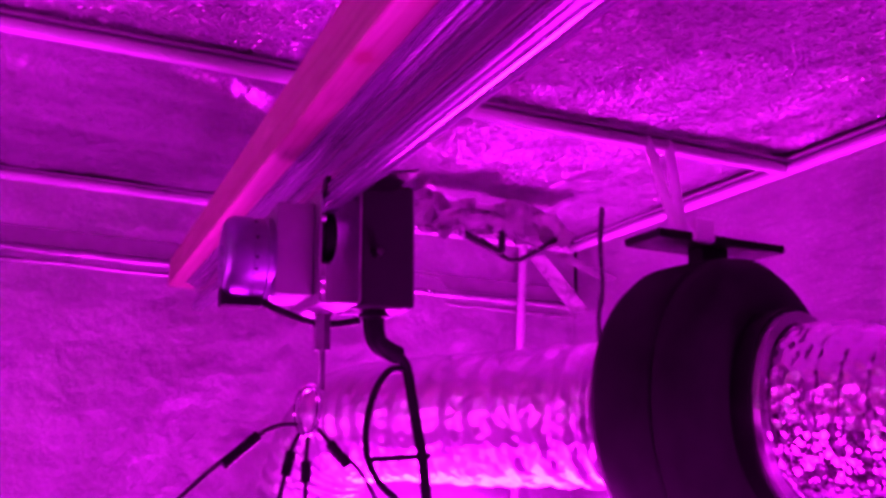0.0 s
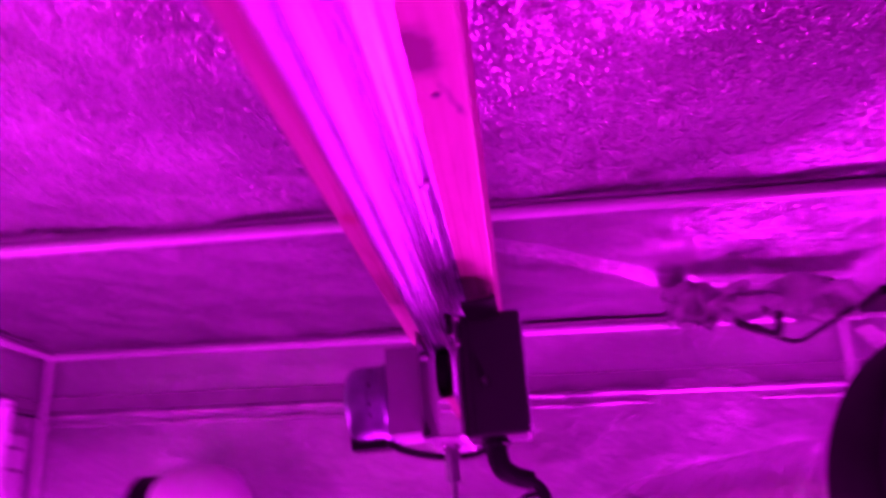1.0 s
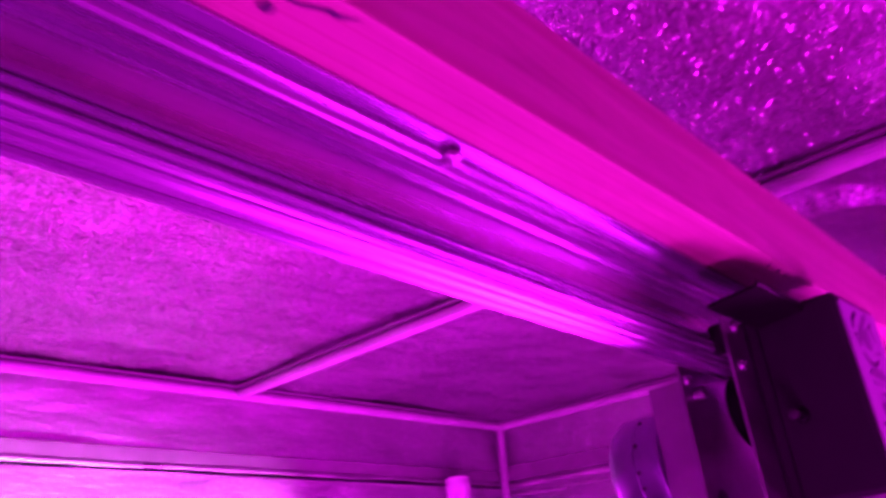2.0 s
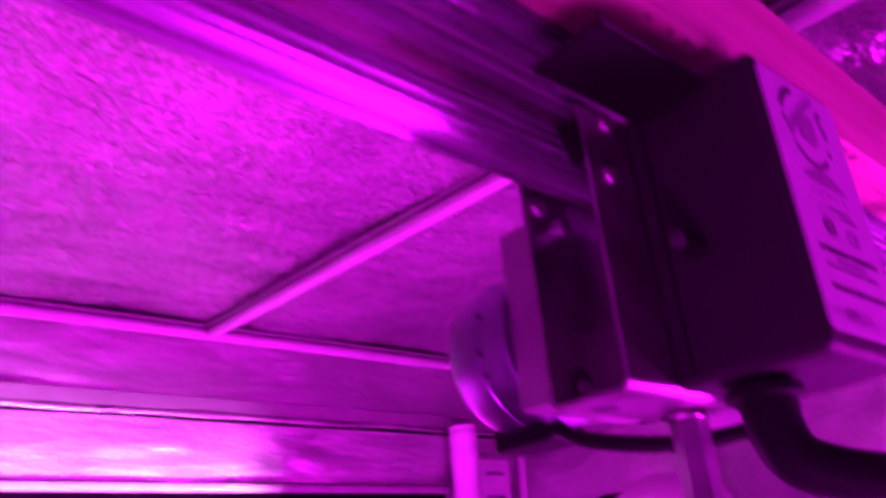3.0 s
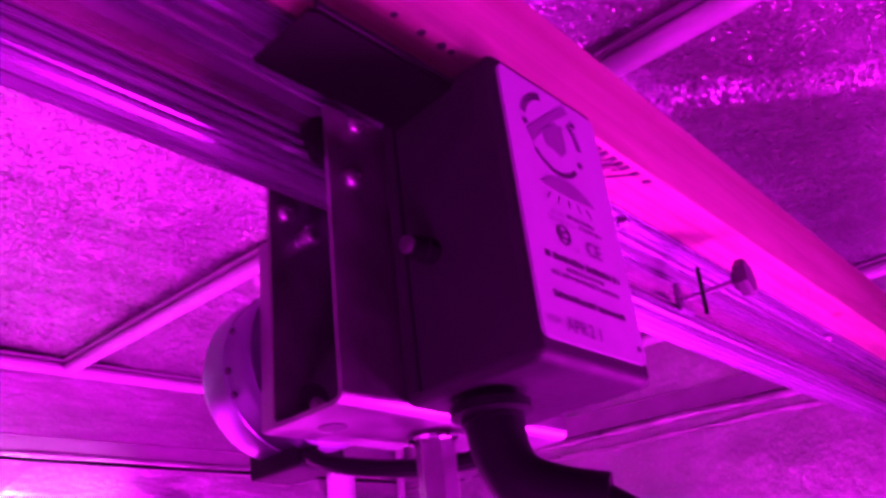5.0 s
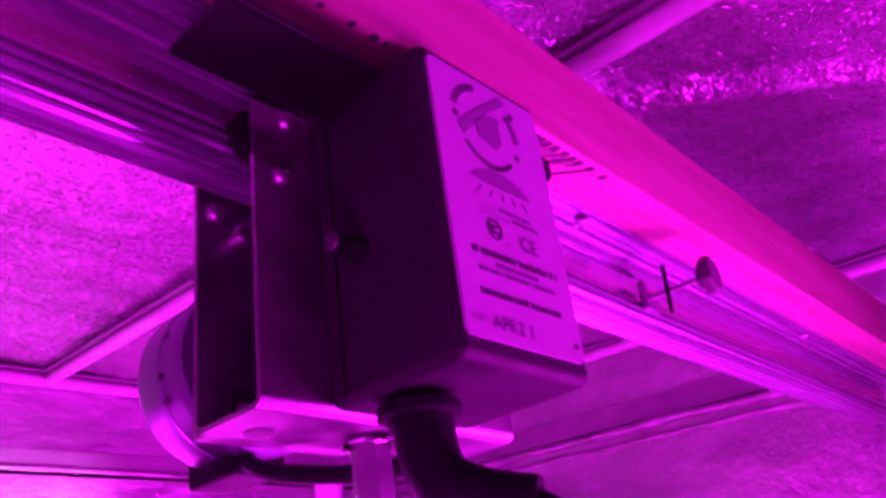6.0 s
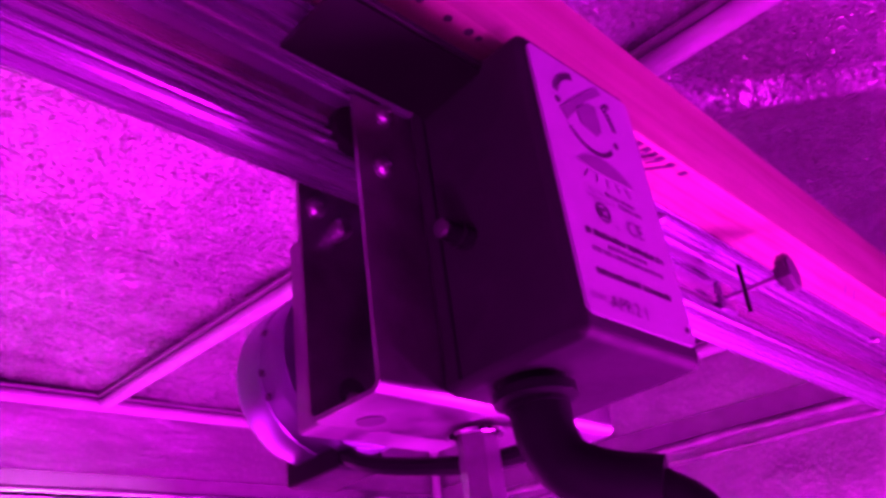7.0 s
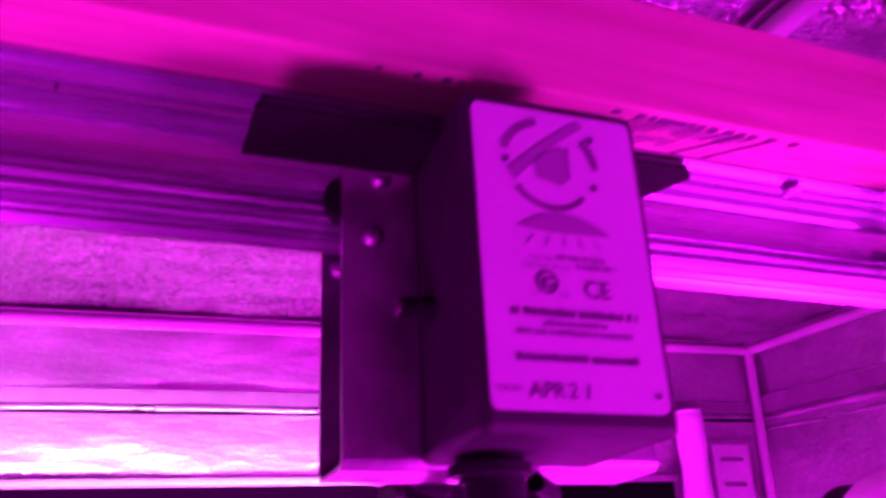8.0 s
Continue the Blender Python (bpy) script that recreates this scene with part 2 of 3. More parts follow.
def block(lo, hi, bevel=0.0, seg=2, bm=None):
    t = bmesh.new()
    c = [(a + b) / 2 for a, b in zip(lo, hi)]
    s = [abs(b - a) for a, b in zip(lo, hi)]
    bmesh.ops.create_cube(t, size=1, matrix=Matrix.Translation(c) @ Matrix.Diagonal((*s, 1)))
    if bevel:
        bmesh.ops.bevel(t, geom=t.edges[:], offset=bevel, segments=seg, profile=0.5, affect="EDGES")
    return join(bm, t)


def join(bm, t):
    if bm is None:
        return t
    m = bpy.data.meshes.new("join")
    t.to_mesh(m)
    t.free()
    bm.from_mesh(m)
    bpy.data.meshes.remove(m)
    return bm


def lathe(origin, axis, profile, n=32, bm=None):
    """A turned body: profile of (distance along the axis, radius)."""
    bm = bm or bmesh.new()
    q = Vector(axis).to_track_quat("Z", "Y")
    rings = []
    for d, r in profile:
        if r <= 0:
            rings.append([bm.verts.new(Vector(origin) + q @ Vector((0, 0, d)))])
        else:
            rings.append([bm.verts.new(Vector(origin) + q @ Vector((r * math.cos(2 * math.pi * k / n), r * math.sin(2 * math.pi * k / n), d))) for k in range(n)])
    for a, b in zip(rings, rings[1:]):
        for k in range(n):
            f = [a[k % len(a)], a[(k + 1) % len(a)], b[(k + 1) % len(b)], b[k % len(b)]]
            f = list(dict.fromkeys(f))
            if len(f) > 2:
                bm.faces.new(f)
    return bm


def rod(p, q, r, n=16, r2=None, bm=None):
    d = (Vector(q) - Vector(p)).length
    return lathe(p, Vector(q) - Vector(p), [(0, 0), (0, r), (d, r if r2 is None else r2), (d, 0)], n, bm)


def spline(pts, steps=8):
    pts = [Vector(p) for p in pts]
    out = []
    for i in range(len(pts) - 1):
        a, b = pts[max(i - 1, 0)], pts[i]
        c, d = pts[i + 1], pts[min(i + 2, len(pts) - 1)]
        for k in range(steps):
            t = k / steps
            out.append(0.5 * (2 * b + (c - a) * t + (2 * a - 5 * b + 4 * c - d) * t * t + (3 * b - a - 3 * c + d) * t ** 3))
    return out + [pts[-1]]


def sweep(pts, radius, n=12, steps=8, bm=None, flat=1.0):
    """A tube along a smooth line; radius a number or a function of 0..1."""
    bm = bm or bmesh.new()
    line = spline(pts, steps) if steps else [Vector(p) for p in pts]
    side, rings = None, []
    for i, p in enumerate(line):
        d = (line[min(i + 1, len(line) - 1)] - line[max(i - 1, 0)]).normalized()
        ref = side if side else (Vector((0, 0, 1)) if abs(d.z) < 0.9 else Vector((1, 0, 0)))
        side = (ref - d * ref.dot(d)).normalized()
        up = d.cross(side)
        r = radius(i / (len(line) - 1)) if callable(radius) else radius
        rings.append([bm.verts.new(p + side * (r * math.cos(2 * math.pi * k / n)) + up * (r * flat * math.sin(2 * math.pi * k / n))) for k in range(n)])
    for a, b in zip(rings, rings[1:]):
        for k in range(n):
            bm.faces.new((a[k], a[(k + 1) % n], b[(k + 1) % n], b[k]))
    bm.faces.new(rings[0])
    bm.faces.new(rings[-1])
    return bm


def prism(profile, x0, x1, bm=None, cuts=1):
    """A closed (y, z) outline drawn out along x."""
    bm = bm or bmesh.new()
    rows = [[bm.verts.new((x0 + (x1 - x0) * k / cuts, y, z)) for y, z in profile] for k in range(cuts + 1)]
    n = len(profile)
    for a, b in zip(rows, rows[1:]):
        for i in range(n):
            bm.faces.new((a[i], a[(i + 1) % n], b[(i + 1) % n], b[i]))
    bm.faces.new(rows[0])
    bm.faces.new(rows[-1])
    return bm


def plate(outline, z0, z1, fall=0.0):
    """A closed (x, y) outline with thickness; fall: how steeply it drops towards +y."""
    bm = bmesh.new()
    y0 = min(y for x, y in outline)
    a = [bm.verts.new((x, y, z0 - fall * (y - y0))) for x, y in outline]
    b = [bm.verts.new((x, y, z1 - fall * (y - y0))) for x, y in outline]
    for i in range(len(a)):
        j = (i + 1) % len(a)
        bm.faces.new((a[i], a[j], b[j], b[i]))
    bm.faces.new(a)
    bm.faces.new(b)
    return bm


def ring(origin, axis, big, small, depth, n=28, bm=None):
    return lathe(origin, axis, [(0, small), (0, big), (depth, big), (depth, small), (0, small)], n, bm)


# ---- the tent: its frame is turned a little against the rail ----
PSI = -0.0637
TENT = Matrix.Rotation(PSI, 3, "Z")
EAST, WEST, NORTH, SOUTH = 1.36, -1.45, 1.52, -0.95
TOP, FLOOR = 0.317, -2.3


def tent(u, v, z):
    return TENT @ Vector((u, v, z))


def fabric(a, b, c, nu, nv, amp, scale, seed, fold=None):
    """A sheet from corner a along b and c, uneven by amp along its normal, with thickness."""
    bm = bmesh.new()
    a, b, c = Vector(a), Vector(b), Vector(c)
    nrm = b.cross(c).normalized()
    grid = []
    for i in range(nu + 1):
        row = []
        for j in range(nv + 1):
            p = a + b * (i / nu) + c * (j / nv)
            s = p * scale + Vector((seed, seed * 2, seed * 3))
            h = noise.fractal(Vector((s.x * 0.7, s.y * 0.7, s.z * 1.6)), 1.0, 2.1, 4)
            q = p + nrm * amp * h
            if fold:
                q.z -= fold(p.x, p.y)
            row.append(bm.verts.new(TENT @ q))
        grid.append(row)
    for i in range(nu):
        for j in range(nv):
            bm.faces.new((grid[i][j], grid[i + 1][j], grid[i + 1][j + 1], grid[i][j + 1]))
    bmesh.ops.solidify(bm, geom=bm.faces[:], thickness=-0.004)
    return bm


def ceiling_fold(u, v):
    """How far the ceiling sheet drops: a slanting fold past the cross pole, and a sag between the poles."""
    d = (u - 0.525) * 0.747 + (v - 0.19) * 0.664
    drop = 0.0
    if u > 0.45 and -0.75 < v < 0.35:
        k = min(1.0, (u - 0.45) / 0.08) * min(1.0, (v + 0.75) / 0.2) * min(1.0, (0.35 - v) / 0.1)
        drop += k * (0.022 * max(0.0, 1 - d / 0.25) if d > 0 else 0.0)
    return drop


def setting(name, bm, mat, label, category):
    ob = part(name, bm, mat, None, label, 60)
    return tagged(ob, "", category, "", "structure")


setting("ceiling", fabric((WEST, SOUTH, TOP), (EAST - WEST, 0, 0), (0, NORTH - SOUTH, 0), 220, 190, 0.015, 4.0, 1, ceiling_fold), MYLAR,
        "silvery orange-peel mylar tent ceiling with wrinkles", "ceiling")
setting("wall_east", fabric((EAST, SOUTH, FLOOR), (0, NORTH - SOUTH, 0), (0, 0, TOP - FLOOR), 60, 80, 0.012, 3.0, 5), MYLAR_WALL,
        "silvery mylar tent wall behind the rail's end", "wall")
setting("wall_south", fabric((WEST, SOUTH, FLOOR), (EAST - WEST, 0, 0), (0, 0, TOP - FLOOR), 60, 60, 0.014, 3.0, 9), MYLAR_WALL,
        "silvery mylar tent wall beside the black filter", "wall")
setting("wall_west", fabric((WEST, SOUTH, FLOOR), (0, NORTH - SOUTH, 0), (0, 0, TOP - FLOOR), 30, 30, 0.012, 3.0, 13), MYLAR_WALL,
        "plain silvery mylar tent wall", "wall")
# north wall round the open doorway
DOOR_TOP, DOOR_W, DOOR_E = -0.018, -1.05, 1.08
setting("wall_north", fabric((WEST, NORTH, 0.15), (EAST - WEST, 0, 0), (0, 0, TOP - 0.15), 90, 12, 0.008, 4.0, 17), MYLAR_WALL,
        "silvery mylar tent wall above the open doorway", "wall")
setting("wall_north_flap", fabric((WEST, NORTH, DOOR_TOP), (EAST - WEST, 0, 0), (0, -0.012, 0.125), 90, 12, 0.006, 6.0, 21), MYLAR_FLAP,
        "bright mylar strip over the open tent doorway", "wall")
setting("wall_north_east", fabric((DOOR_E, NORTH, FLOOR), (EAST - DOOR_E, 0, 0), (0, 0, DOOR_TOP - FLOOR), 12, 60, 0.006, 4.0, 25), MYLAR_WALL,
        "silvery mylar wall between doorway and tent corner", "wall")
setting("wall_north_west", fabric((WEST, NORTH, FLOOR), (DOOR_W - WEST, 0, 0), (0, 0, DOOR_TOP - FLOOR), 12, 40, 0.006, 4.0, 29), MYLAR_WALL,
        "silvery mylar wall beside the doorway", "wall")
setting("floor", fabric((WEST, SOUTH, FLOOR), (EAST - WEST, 0, 0), (0, NORTH - SOUTH, 0), 30, 30, 0.004, 2.0, 33), SOIL,
        "dark tent floor sheet", "floor")


def slab(lo, hi, bevel=0.0):
    bm = block(lo, hi, bevel)
    bmesh.ops.rotate(bm, matrix=TENT, verts=bm.verts)
    return bm


setting("seam_north", slab((WEST, NORTH - 0.006, 0.128), (EAST, NORTH + 0.012, 0.158)), SEAM_AND_SHADE, "dark seam tape along the tent wall", "trim")
def hem(name, p, q, r, seed, label):
    """A soft folded edge: a flattened roll that wanders a little along its way."""
    a, b = Vector(p), Vector(q)
    pts = [a.lerp(b, k / 40) + Vector((0, 0, 1)) * 0.004 * noise.noise(Vector((k * 0.37, seed, 0))) for k in range(41)]
    bm = sweep([TENT @ v for v in pts], lambda t: r * (1 + 0.35 * noise.noise(Vector((t * 23, seed, 4)))), 10, 3)
    return setting(name, bm, HEM, label, "trim")


hem("hem_north", (WEST, NORTH - 0.004, 0.121), (EAST, NORTH - 0.004, 0.121), 0.006, 2, "shiny folded hem under the seam tape")
setting("hem_door", slab((DOOR_W, NORTH - 0.02, DOOR_TOP - 0.016), (DOOR_E, NORTH + 0.012, DOOR_TOP), 0.004), SEAM_AND_SHADE, "zip edge along the top of the doorway", "trim")
setting("seam_east", slab((EAST - 0.006, SOUTH, 0.128), (EAST + 0.012, NORTH, 0.172)), SEAM_AND_SHADE, "dark seam tape along the tent wall", "trim")
hem("hem_east", (EAST - 0.004, SOUTH, 0.116), (EAST - 0.004, NORTH, 0.116), 0.009, 5, "shiny folded hem under the seam tape")
hem("hem_east_low", (EAST, SOUTH, 0.088), (EAST, NORTH, 0.088), 0.006, 8, "shiny folded hem under the seam tape")
# the unlit room behind the doorway, its darkness put into a near-black wall
setting("wall_dark_room", slab((DOOR_W - 0.2, NORTH + 1.2, FLOOR), (DOOR_E + 0.2, NORTH + 1.25, 0.3)), NIGHT, "near-black wall for the unlit room outside the tent doorway", "wall")

# ---- tent poles ----
PR = 0.0125


def pole(name, p, q, label):
    ob = part(name, rod(tent(*p), tent(*q), PR, 20), POLE, None, label)
    return tagged(ob, "", "tent pole", "tent poles", "")


PZ = 0.292
pole("tent_pole", (0.428, SOUTH + 0.02, PZ), (0.428, NORTH - 0.02, PZ), "white enamelled tube pole across the tent ceiling")
pole("tent_pole", (1.342, SOUTH + 0.02, PZ), (1.342, NORTH - 0.02, PZ), "white enamelled tube pole along the ceiling's edge")
pole("tent_pole", (WEST + 0.02, 1.501, PZ), (1.342, 1.501, PZ), "white enamelled tube pole along the ceiling's edge")
pole("tent_pole", (WEST + 0.02, -0.925, PZ), (1.342, -0.925, PZ), "white enamelled tube pole along the ceiling's edge")
pole("tent_pole", (1.342, 1.501, FLOOR), (1.342, 1.501, PZ), "white enamelled upright tube pole in the tent corner")
pole("tent_pole", (1.342, -0.765, FLOOR), (1.342, -0.765, PZ), "white enamelled upright tube pole near the tent corner")

# dark strips standing in for the shade on the ceiling above the poles
for lo, hi in (((0.410, SOUTH, PZ + PR), (0.446, NORTH, PZ + PR + 0.003)), ((1.324, SOUTH, PZ + PR), (1.36, NORTH, PZ + PR + 0.003)), ((WEST, 1.483, PZ + PR + 0.001), (1.3, NORTH, PZ + PR + 0.0045)), ((WEST, SOUTH, PZ + PR + 0.001), (1.3, -0.907, PZ + PR + 0.0045))):
    setting("pole_shade_strip", slab(lo, hi), SEAM_AND_SHADE, "dark strip for the shade above a ceiling pole", "trim")

# ---- lumber beam and rail ----
UZ, AY, BY, WT = 0.0284, 0.026, 0.158, 0.066
X0, X1 = -1.35, 1.16
beam = thing("lumber_beam", "pale knotty softwood beam carrying the rail under the tent ceiling", "beam")
part("timber", block((X0, AY, UZ), (X1, BY, UZ + WT), 0.003, 2), WOOD, beam)
# lumber mark: slanted smudged strokes with heavy tops along the edge
rng = random.Random(4)


def stroke(x, y, w, ln, mat, slant=0.8):
    """One stroke of the mark, leaning as it runs from the edge towards the rail."""
    bm = plate([(x, y), (x + w, y), (x - ln * slant + w, y + ln), (x - ln * slant, y + ln)], UZ - 0.0005, UZ + 0.001)
    part("stamp_mark", bm, mat, beam)


for x in (0.092, 0.106, 0.1135, 0.1195, 0.125, 0.131, 0.137, 0.143, 0.150, 0.160, 0.1685, 0.176, 0.188, 0.204):
    stroke(x, AY + 0.004, 0.0034 + 0.002 * rng.random(), 0.0035 + 0.002 * rng.random(), INK, 0.2)
for k in range(16):
    stroke(0.107 + 0.0048 * k, AY + 0.008, 0.0012 + 0.0008 * rng.random(), 0.006 + 0.013 * rng.random(), INK if rng.random() > 0.4 else GREY_INK)
for x in (0.170, 0.190):
    stroke(x, AY + 0.006, 0.0030, 0.029, INK)
for k in range(9):
    stroke(0.105 + 0.0045 * k, AY + 0.021 + 0.002 * rng.random(), 0.0012, 0.005 + 0.005 * rng.random(), GREY_INK)
for x, r in ((-0.028, 0.0020), (-0.010, 0.0023), (0.004, 0.0026), (0.011, 0.0018)):
    part("stamp_mark", lathe((x, AY + 0.006, UZ + 0.001), (0, 0, -1), [(0, r), (0.0014, r * 0.95), (0.0014, 0)], 9), INK, beam)
# nail, drying crack and pencil ticks
part("nail_head", lathe((-0.459, 0.047, UZ + 0.001), (0, 0, -1), [(0, 0.003), (0.0018, 0.003), (0.0022, 0.0)], 12), INK, beam)
part("drying_crack", plate([(-0.428, 0.029), (-0.437, 0.0325), (-0.4405, 0.0318), (-0.452, 0.0372), (-0.463, 0.0388), (-0.470, 0.0428), (-0.482, 0.0448), (-0.470, 0.0440), (-0.462, 0.0402), (-0.451, 0.0388), (-0.441, 0.0345), (-0.436, 0.0352)], UZ - 0.0004, UZ + 0.001), INK, beam)
for dx in (0, 0.022):
    part("pencil_tick", plate([(0.50 + dx, 0.036), (0.502 + dx, 0.035), (0.53 + dx, 0.046), (0.528 + dx, 0.047)], UZ - 0.0004, UZ + 0.001), GREY_INK, beam)

YC = 0.0955
half = [(0.0335, 0.0), (0.0335, -0.0018), (0.0328, -0.0022), (0.0248, -0.0026), (0.0242, -0.0062), (0.0226, -0.0070), (0.0212, -0.0058), (0.0200, -0.0062), (0.0194, -0.0100), (0.0176, -0.0110), (0.0160, -0.0096), (0.0140, -0.0102), (0.0128, -0.0150), (0.0085, -0.0162),
        (0.0078, -0.0180), (0.0078, -0.0375), (0.0090, -0.0395), (0.0128, -0.0402), (0.0144, -0.0412), (0.0144, -0.0428), (0.0128, -0.0436), (0.0128, -0.0448), (0.0153, -0.0456), (0.0160, -0.0472), (0.0152, -0.0490), (0.0136, -0.0494),
        (0.0136, -0.0504), (0.0152, -0.0510), (0.0152, -0.0526), (0.0136, -0.0540), (0.0124, -0.0542), (0.0130, -0.0556), (0.0122, -0.0572), (0.0104, -0.0580), (0.0108, -0.0592), (0.0096, -0.0606), (0.0074, -0.0616), (0.0062, -0.0603), (0.0050, -0.0618), (0.0038, -0.0604), (0.0026, -0.0619), (0.0012, -0.0605)]
outline = [(YC - y, UZ - 0.0005 + z) for y, z in half] + [(YC + y, UZ - 0.0005 + z) for y, z in reversed(half)]
rail = thing("light_rail", "brushed extruded aluminium rail screwed under the beam", "rail")
part("extrusion", prism(outline, X0, 1.05, None, 6), ALUMINIUM, rail, "", 20)


def screw(parent, place, axis, r, name="screw", mat=None):
    b = lathe(place, axis, [(0, r), (r * 0.25, r), (r * 0.55, r * 0.8), (r * 0.7, r * 0.45), (r * 0.7, r * 0.22), (r * 0.4, r * 0.2), (r * 0.4, 0)], 16)
    return part(name, b, mat or STEEL, parent)


for x in (-1.1, -0.8, -0.33, 0.24, 0.68, 1.0):
    screw(rail, (x, 0.0715, UZ - 0.0045), (0, 0, -1), 0.006)
part("rail_bolt", lathe((-0.156, 0.077, UZ - 0.004), (0, 0, -1), [(0, 0.0024), (0.002, 0.0024), (0.0026, 0.0014), (0.006, 0.0014), (0.006, 0)], 10), PAINTED, rail, "black bolt")
# thumb screw stop on the rail
stop = thing("rail_stop", "black thumbscrew travel stop clamped on the aluminium rail", "rail stop")
part("clamp", block((0.327, 0.075, -0.020), (0.350, 0.0815, 0.003), 0.002), ALUMINIUM, stop)
part("threaded_rod", rod((0.338, 0.08, -0.009), (0.340, 0.037, -0.006), 0.0022, 10), STEEL, stop)
part("thumb_head", lathe((0.340, 0.038, -0.006), (0.05, -1, 0.05), [(0, 0), (0, 0.0075), (0.003, 0.0095), (0.004, 0.0138), (0.0055, 0.0148), (0.0105, 0.0148), (0.0125, 0.0125), (0.0132, 0)], 7), GREY_PLASTIC, stop, "dark grey lobed knob")
part("lock_tab", block((0.334, 0.060, -0.026), (0.3365, 0.063, 0.012), 0.0006), PAINTED, stop)

# ---- the light mover: built upright about the label's upper corner, then leaning as it hangs ----
LEAN = Euler((-0.0606, 0.0103, -0.036)).to_matrix()
mover = thing("light_mover", "black boxed motor trolley with white label riding the aluminium rail", "light mover", (0, 0, 0), LEAN)
W, H = 0.0724, 0.125
HX0, HX1, HZ0, HZ1 = -0.0035, W + 0.005, -H - 0.0085, 0.0065
housing = part("housing", block((HX0, 0.0008, HZ0), (HX1, 0.072, HZ1), 0.005, 3), BLACK, mover)
part("housing_seam", block((HX0 - 0.0006, 0.060, HZ0 + 0.004), (HX1 + 0.0006, 0.0612, HZ1 - 0.004)), RUBBER, housing)
corner = [(0, 0), (0.0012, 0.0003), (0.0022, 0.0009), (0.0029, 0.0019), (0.0032, 0.0032)]
rim = [(W - 0.0032 + a, -0.0032 + 0.0032 - b) for a, b in corner] + [(W - b, -H + 0.0032 - a) for a, b in corner]
rim += [(0.0032 - a, -H + b) for a, b in corner] + [(b, -0.0032 + a) for a, b in corner]
bm = bmesh.new()
f0 = [bm.verts.new((x, -0.0004, z)) for x, z in rim]
f1 = [bm.verts.new((x, 0.0015, z)) for x, z in rim]
for i in range(len(rim)):
    bm.faces.new((f0[i], f0[(i + 1) % len(rim)], f1[(i + 1) % len(rim)], f1[i]))
bm.faces.new(f0)
bm.faces.new(f1)
label = part("label_plate", bm, LABEL, mover, "silvery white printed data label")


def word(text, x, z, size, mat, parent, bold=0.0):
    cu = bpy.data.curves.new("letters", "FONT")
    cu.body, cu.size, cu.align_x, cu.offset = text, size * 1.0, "LEFT", bold
    ob = bpy.data.objects.new("letters", cu)
    scene.collection.objects.link(ob)
    bpy.context.view_layer.update()
    me = bpy.data.meshes.new_from_object(ob)
    bpy.data.objects.remove(ob)
    bm = bmesh.new()
    bm.from_mesh(me)
    bmesh.ops.transform(bm, matrix=Matrix.Translation((x, -0.0008, z)) @ Matrix.Rotation(radians(90), 4, "X"), verts=bm.verts)
    return part("print", bm, mat, parent)


def bars(x0, x1, z, h, mat, parent, seed):
    """A line of print too small to read: a row of short bars."""
    r = random.Random(seed)
    bm = bmesh.new()
    x = x0
    while x < x1:
        w = h * (0.22 + 0.3 * r.random())
        block((x, -0.0008, z), (min(x + w, x1), 0.0004, z + h * (0.75 + 0.25 * r.random())), bm=bm)
        x += w + h * (0.3 if r.random() > 0.14 else 0.75)
    return part("print", bm, mat, parent)


def arc_bars(cx, cz, r0, r1, a0, a1, count, mat, parent):
    bm = bmesh.new()
    for k in range(count):
        a = radians(a0 + (a1 - a0) * k / count)
        b = radians(a0 + (a1 - a0) * (k + 0.52) / count)
        q = [(cx + r * math.cos(t), cz + r * math.sin(t)) for r, t in ((r0, a), (r1, a), (r1, b), (r0, b))]
        f = [bm.verts.new((x, y, z)) for y in (-0.0008, 0.0004) for x, z in q]
        for i in range(4):
            bm.faces.new((f[i], f[(i + 1) % 4], f[4 + (i + 1) % 4], f[4 + i]))
        bm.faces.new(f[:4])
        bm.faces.new(f[4:])
    return part("print", bm, mat, parent)


def inked(points, mat, parent, name="print"):
    bm = bmesh.new()
    a = [bm.verts.new((x, -0.0008, z)) for x, z in points]
    b = [bm.verts.new((x, 0.0004, z)) for x, z in points]
    for i in range(len(a)):
        bm.faces.new((a[i], a[(i + 1) % len(a)], b[(i + 1) % len(a)], b[i]))
    bm.faces.new(a)
    bm.faces.new(b)
    return part(name, bm, mat, parent)


# round emblem, lamp picture, then the lines of print
CX, CZ = 0.0325, -0.0265
arc_bars(CX, CZ, 0.0192, 0.0226, 161, 100, 9, INK, label)
arc_bars(CX, CZ, 0.0192, 0.0226, 41, 2, 7, INK, label)
arc_bars(CX, CZ, 0.0172, 0.0194, 215, 320, 20, INK, label)
inked([(0.0135, -0.0290), (0.0300, -0.0150), (0.0470, -0.0028), (0.0500, -0.0055), (0.0345, -0.0165), (0.0165, -0.0340)], GREY_INK, label)
inked([(0.0255, -0.0225), (0.0370, -0.0165), (0.0415, -0.0175), (0.0405, -0.0310), (0.0370, -0.0345), (0.0265, -0.0315)], GREY_INK, label)
inked([(0.0405, -0.0165), (0.0413, -0.0165), (0.0412, -0.0310), (0.0404, -0.0310)], INK, label)
for x, z in ((0.0130, -0.0250), (0.0515, -0.0335), (0.0525, -0.0110)):
    part("print", lathe((x, 0.0004, z), (0, -1, 0), [(0, 0.0016), (0.0012, 0.0016), (0.0012, 0)], 12), INK, label)
dome = [(0.016 + 0.040 * k / 10, -0.0540 - 0.001 * k / 10 + 0.0078 * math.sin(math.pi * k / 10) ** 0.8) for k in range(11)]
